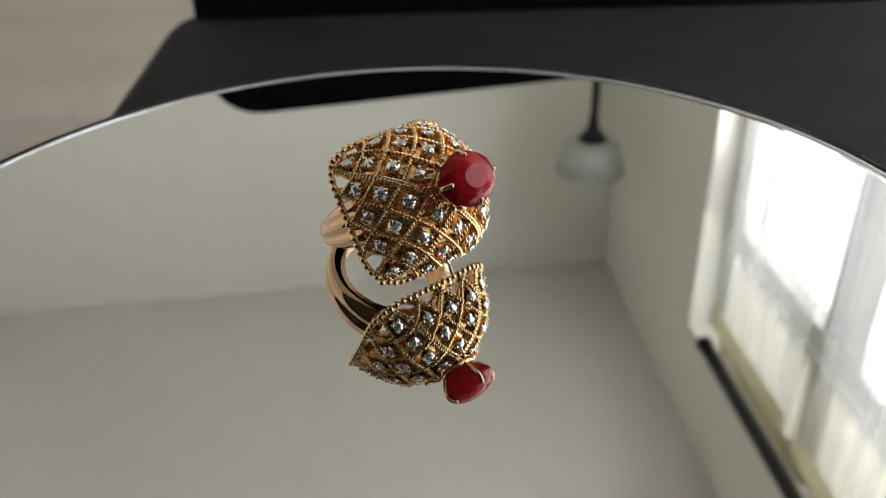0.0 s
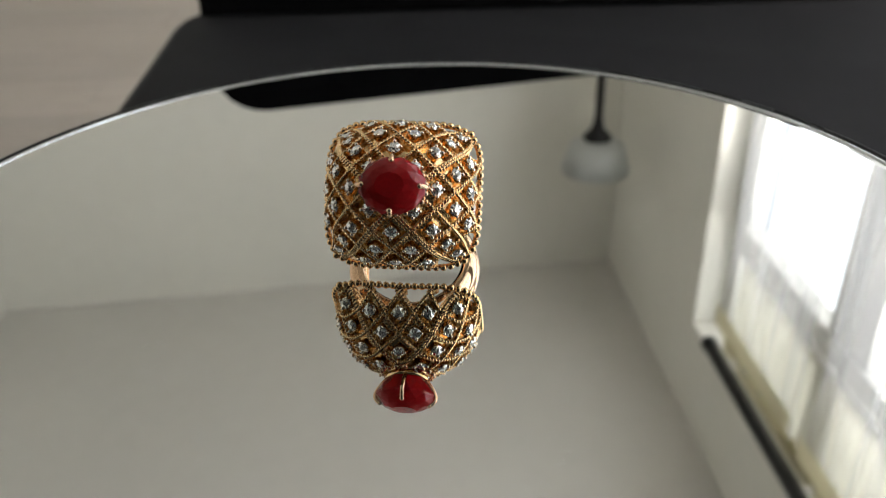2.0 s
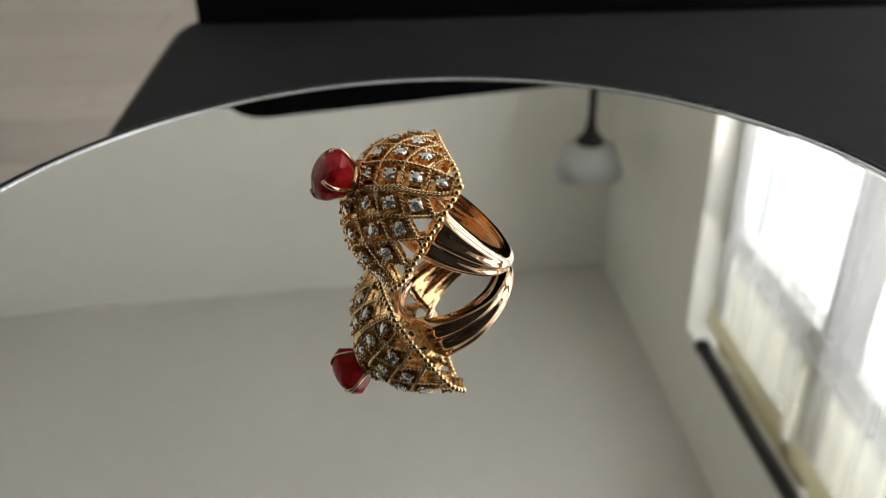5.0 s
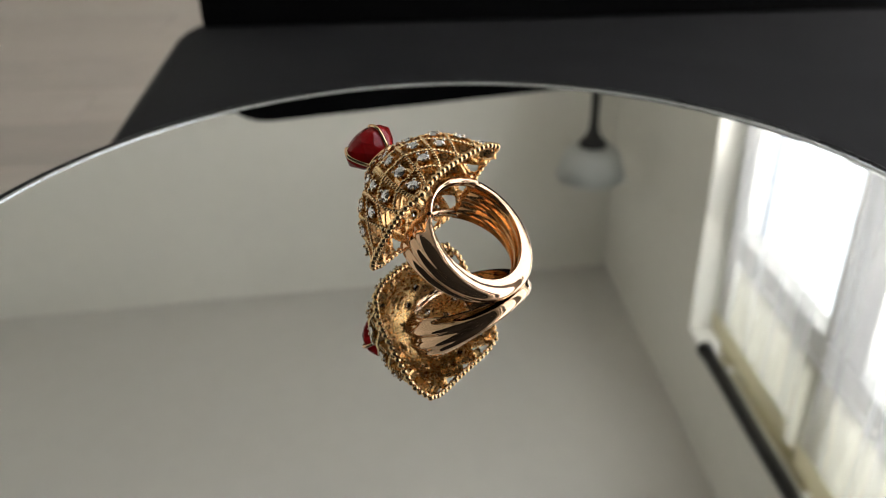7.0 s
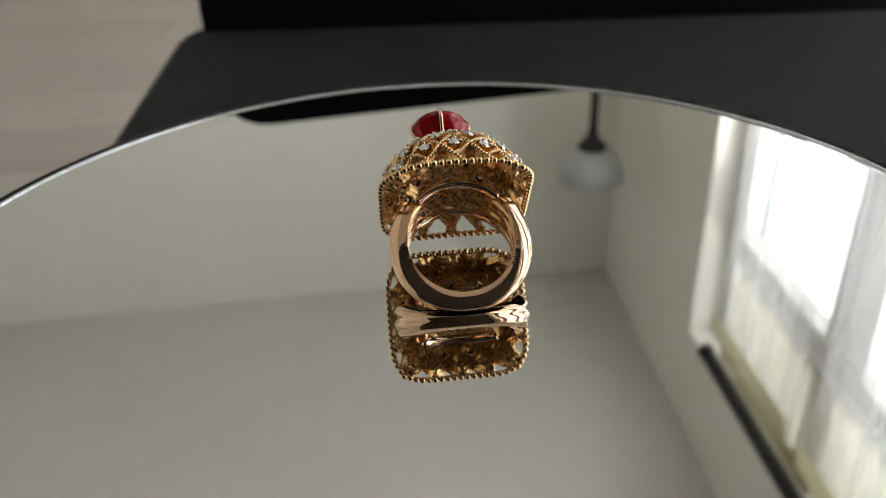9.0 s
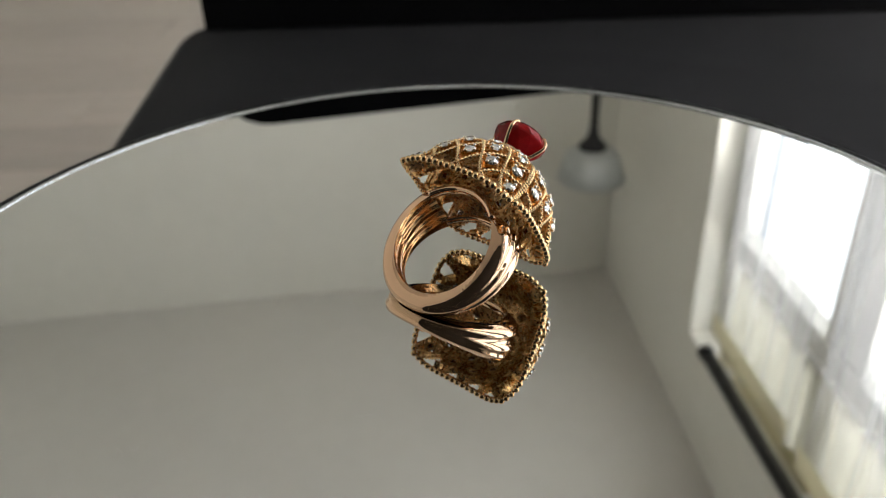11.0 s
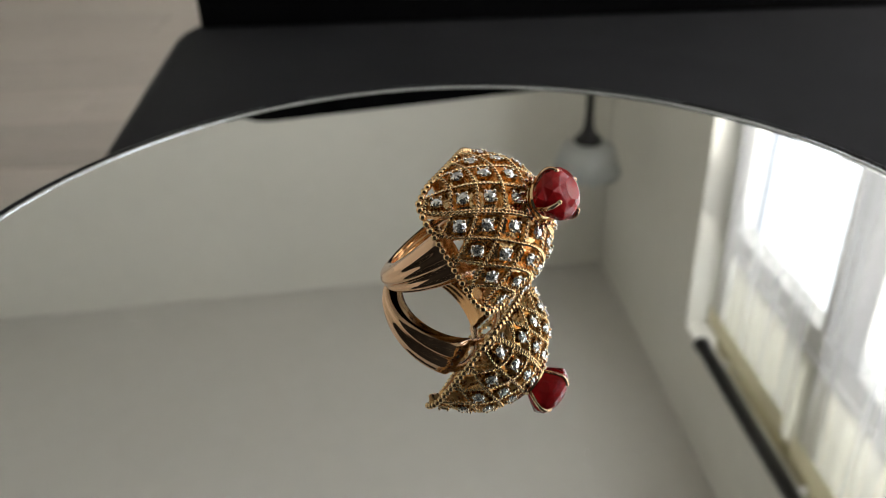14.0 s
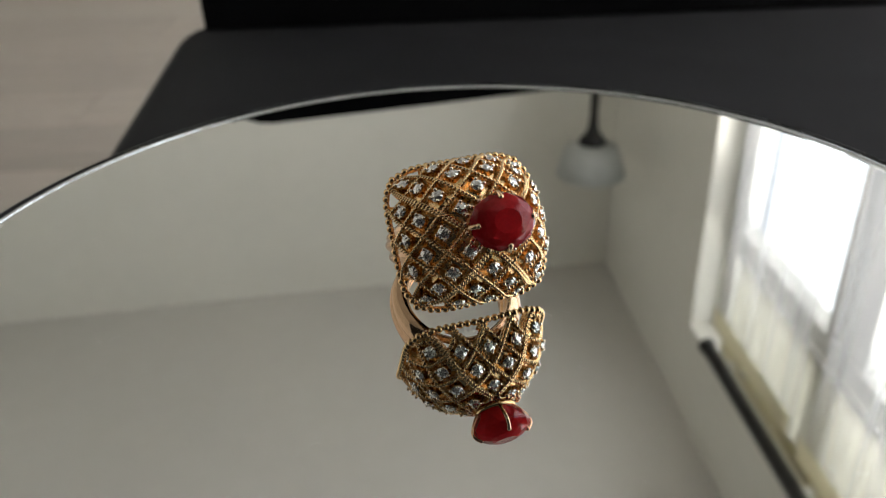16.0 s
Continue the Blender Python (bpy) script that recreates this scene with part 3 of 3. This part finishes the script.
def stones(ring):
    """Small diamonds, one to a lattice cell, each in a square seat with four claws."""
    gem, claw, collar = None, None, None
    cells = [(i, j) for i in range(-4, 5) for j in range(-4, 5) if (i + j) % 2 == 0 and max(abs(i), abs(j)) > 0]
    for i, j in cells:
        p, nn = dome(i, j)
        px = dome(i + 0.1, j - 0.1)[0] - dome(i - 0.1, j + 0.1)[0]
        py = nn.cross(px).normalized()
        px = py.cross(nn)
        m = Matrix((px, py, nn)).transposed().to_4x4()
        m.translation = p + nn * 0.42 * MM
        back = m.inverted()
        # seat: a square collet on a sunk plate that fills the cell
        bm = bmesh.new()
        rows = [[], [], [], []]
        n = 16
        for q in range(n):
            a = 2 * math.pi * q / n
            dx, dy = math.cos(a), math.sin(a)
            f = 0.90 / (abs(dx) + abs(dy))
            ii, jj = i + f * dx, j + f * dy
            over = max(1.0, (abs(ii) ** 6 + abs(jj) ** 6) ** (1 / 6) / 5.25)
            o, on = dome(ii / over, jj / over)
            o = back @ (o - on * 0.95 * MM)
            ang = math.atan2(o.y, o.x)
            sq = 1.12 / max(abs(math.cos(ang)), abs(math.sin(ang)))
            rows[0].append(bm.verts.new(o))
            for r, (f2, z) in enumerate(((0.92, -1.15), (1.0, -0.12))):
                rows[r + 1].append(bm.verts.new((sq * f2 * math.cos(ang) * MM, sq * f2 * math.sin(ang) * MM, z * MM)))
            rows[3].append(bm.verts.new((0.9 * math.cos(ang) * MM, 0.9 * math.sin(ang) * MM, -0.4 * MM)))
        for r0, r1 in zip(rows, rows[1:]):
            for q in range(n):
                bm.faces.new((r0[q], r0[(q + 1) % n], r1[(q + 1) % n], r1[q]))
        c0 = part("seat", bm, SEAT_GOLD, ring)
        c0.matrix_basis = m
        if gem is None:
            gem = part("diamond", gem_round(2.25 * MM), DIAMOND, c0, "clear brilliant-cut diamond")
            bc = bmesh.new()
            bmesh.ops.create_icosphere(bc, subdivisions=2, radius=0.34 * MM)
            claw = part("claw", bc, CLAW_GOLD, c0, "", True)
            claw.matrix_basis = pose(0.80 * MM, 0.80 * MM, 0.22 * MM)
            bc = bmesh.new()
            loop = [Vector((x, y, -1.75)) * MM for x, y in ((0.8, 0.8), (0.0, 0.85), (-0.8, 0.8), (-0.85, 0.0), (-0.8, -0.8), (0.0, -0.85), (0.8, -0.8), (0.85, 0.0))]
            sweep(bc, loop, [Vector((0, 0, 1))] * 8, circle(0.20 * MM, 6, 0.5 * MM), closed=True)
            collar = part("collar", bc, GOLD_INNER, c0, "", True)
            g0, ks = gem, (1, 2, 3)
        else:
            g0, ks = share("diamond", gem, c0, Matrix.Identity(4)), (0, 1, 2, 3)
            share("collar", collar, c0, Matrix.Identity(4))
            g0["label"] = "clear brilliant-cut diamond"
        g0.matrix_basis = pose(0, 0, 0.02 * MM, random.uniform(-9, 9), random.uniform(-9, 9), random.uniform(0, 45))
        for k in ks:
            a = math.pi / 4 + k * math.pi / 2
            share("claw", claw, c0, pose(1.13 * MM * math.cos(a), 1.13 * MM * math.sin(a), 0.22 * MM))


def under_plate(ring):
    """Cast sheet inside the dome, pierced behind every stone."""
    bm = bmesh.new()
    n, span = 104, 5.2
    grid = []
    for q in range(n + 1):
        row = []
        for r in range(n + 1):
            i, j = -span + 0.1 * q, -span + 0.1 * r
            p, nn = dome(i, j)
            row.append(bm.verts.new(p - nn * (1.5 - 1.1 * (max(abs(i), abs(j)) / span) ** 5) * MM))
        grid.append(row)
    for q in range(n):
        for r in range(n):
            i, j = -span + 0.1 * (q + 0.5), -span + 0.1 * (r + 0.5)
            if abs(i) ** 6 + abs(j) ** 6 > 5.2 ** 6:
                continue
            # a square hole behind each stone, a wide one in each half cell at the edge
            a, b = min(((a, b) for a in (math.floor(i), math.floor(i) + 1) for b in (math.floor(j), math.floor(j) + 1) if (a + b) % 2 == 0), key=lambda c: abs(i - c[0]) + abs(j - c[1]))
            edge = max(abs(a), abs(b)) >= 5
            if (abs(i - a) + abs(j - b) > 0.75) if edge else (max(abs(i - a), abs(j - b)) > 0.29):
                bm.faces.new((grid[q][r], grid[q + 1][r], grid[q + 1][r + 1], grid[q][r + 1]))
    bmesh.ops.delete(bm, geom=[v for v in bm.verts if not v.link_faces], context="VERTS")
    part("under_plate", bm, GOLD_INNER, ring, "orange-gold pierced inside of the head", True)


def edge_beads(ring):
    """Rail round the head's edge with a string of gold beads."""
    loop = []
    n = 400
    for i in range(n):
        u = 8 * i / n
        k = int(u // 2)
        f = u - 2 * k - 1
        s, t = ((f, -1.0), (1.0, f), (-f, 1.0), (-1.0, -f))[k]
        m = (abs(s) ** 6 + abs(t) ** 6) ** (1 / 6)
        loop.append(dome(PITCH * s / m, PITCH * t / m)[0])
    bm = bmesh.new()
    sweep(bm, loop, [Vector((0, 0, 1))] * n, circle(0.36 * MM, 8), closed=True)
    part("edge_rail", bm, GOLD, ring, "", True)
    length = [0.0]
    for a, b in zip(loop, loop[1:] + loop[:1]):
        length.append(length[-1] + (b - a).length)
    count = 72
    bead = None
    for q in range(count):
        d = length[-1] * q / count
        k = max(i for i in range(n) if length[i] <= d)
        p = loop[k].lerp(loop[(k + 1) % n], (d - length[k]) / max(1e-9, length[k + 1] - length[k]))
        out = Vector((p.x, p.y, 0)).normalized() * 0.25 * MM
        m = Matrix.Translation(p + out)
        if bead is None:
            bm = bmesh.new()
            bmesh.ops.create_icosphere(bm, subdivisions=2, radius=0.68 * MM)
            bead = part("bead", bm, GOLD_ROPE, ring, "", True)
            bead.matrix_basis = m
        else:
            share("bead", bead, ring, m)


def centre_stone(ring):
    top = HZ + DOME
    gz = top + 4.5
    off = Vector((0.95, 0, 0)) * MM
    ob = part("ruby", gem_oval(5.6 * MM, 4.75 * MM, 2.6 * MM, 4.8 * MM, 12), RUBY, ring, "large oval faceted ruby")
    ob.matrix_basis = pose(off.x, 0, gz * MM)
    bm = bmesh.new()
    n = 48
    for z0, z1, f0, f1 in ((top - 1.0, top + 0.3, 0.55, 0.62), (top + 0.5, top + 1.1, 0.60, 0.68)):
        pts = [Vector((5.3 * f1 * math.cos(2 * math.pi * i / n), 4.4 * f1 * math.sin(2 * math.pi * i / n), (z0 + z1) / 2)) * MM + off for i in range(n)]
        sweep(bm, pts, [Vector((0, 0, 1))] * n, circle(0.4 * MM, 8, 0.55 * MM), closed=True)
    part("basket", bm, GOLD_ROPE, ring, "gold basket under the ruby", True)
    for k, (a, b) in enumerate(((1, 0), (0, 1), (-1, 0), (0, -1))):
        pts = []
        for f, z in ((0.42, top - 0.5), (0.62, top + 0.9), (0.80, top + 2.1), (0.94, top + 3.3), (1.02, top + 4.4), (1.0, top + 5.1), (0.92, top + 5.7), (0.83, top + 6.0)):
            pts.append(Vector((5.6 * f * a, 4.75 * f * b, z)) * MM + off)
        fine = []
        for p, q in zip(pts, pts[1:]):
            fine += [p.lerp(q, i / 3) for i in range(3)]
        fine.append(pts[-1])
        bm = bmesh.new()
        sweep(bm, fine, [Vector((-b, a, 0.0))] * len(fine), circle(0.40 * MM, 10))
        bmesh.ops.create_icosphere(bm, subdivisions=2, radius=0.50 * MM, matrix=Matrix.Translation(fine[-1]))
        part("prong", bm, GOLD, ring, "", True)
    # crown plate that closes the dome under the stone
    plate = bmesh.new()
    rows = []
    for r in (1.3, 0.9, 0.5):
        rows.append([plate.verts.new(dome(r * math.cos(2 * math.pi * q / 32), r * math.sin(2 * math.pi * q / 32))[0] - Vector((0, 0, 0.5 * MM))) for q in range(32)])
    for r0, r1 in zip(rows, rows[1:]):
        for q in range(32):
            plate.faces.new((r0[q], r0[(q + 1) % 32], r1[(q + 1) % 32], r1[q]))
    plate.faces.new(rows[-1])
    part("crown_plate", plate, GOLD_INNER, ring, "", True)
    seed = None
    for k in range(18):
        a = 2 * math.pi * (k + 0.5) / 18
        m = Matrix.Translation(Vector((4.9 * math.cos(a), 4.3 * math.sin(a), top + 0.05)) * MM + off)
        if seed is None:
            bm = bmesh.new()
            bmesh.ops.create_icosphere(bm, subdivisions=2, radius=0.52 * MM)
            seed = part("bead", bm, GOLD, ring, "", True)
            seed.matrix_basis = m
        else:
            share("bead", seed, ring, m)


def jewel():
    ring = tagged(new("ring"), "gold cocktail ring with diamond lattice head and oval ruby", "ring")
    band(ring)
    lattice(ring)
    under_plate(ring)
    edge_beads(ring)
    centre_stone(ring)
    stones(ring)
    return ring


ring = jewel()


# ---- floor planks ----
def planks(floor):
    bm = box(-0.6, 0.6, -0.0935, 0.0935, -0.008, 0.0, 0.0012, 1)
    first = None
    row = 0
    y = SOUTH + 0.1
    while y < NORTH_AT + 0.2:
        x = WEST - 0.4 + (row % 3) * 0.4
        while x < EAST + 0.9:
            lo, hi = max(x - 0.6, WEST), min(x + 0.6, east_x(y) + 0.02)
            if hi - lo > 0.05 and y < north_y(x) + 0.05:
                # the end planks are sawn to fit between the walls
                m = Matrix.Translation(((lo + hi) / 2, y, FLOOR)) @ Matrix.Diagonal(((hi - lo) / 1.2, 1, 1, 1))
                if first is None:
                    first = part("plank", bm, OAK, floor)
                    first.matrix_basis = m
                else:
                    share("plank", first, floor, m)
            x += 1.203
        y += 0.1895
        row += 1


planks(floor)

# the ring's stand on the plate: leaning on its shank and the head's lower edge
REST = pose(-0.00095, 0.00456, 0.00828, 59, 0, -4.73)
PERIOD = 15.048


def motions():
    rows_disc, rows_ring = [], []
    for i in range(33):
        t = i * 0.5
        spin = pose(0, 0, 0, 0, 0, -360.0 * (t - 1.9) / PERIOD)
        rows_disc.append((t, spin))
        rows_ring.append((t, spin @ REST))
    walk(disc, rows_disc)
    walk(ring, rows_ring)


motions()
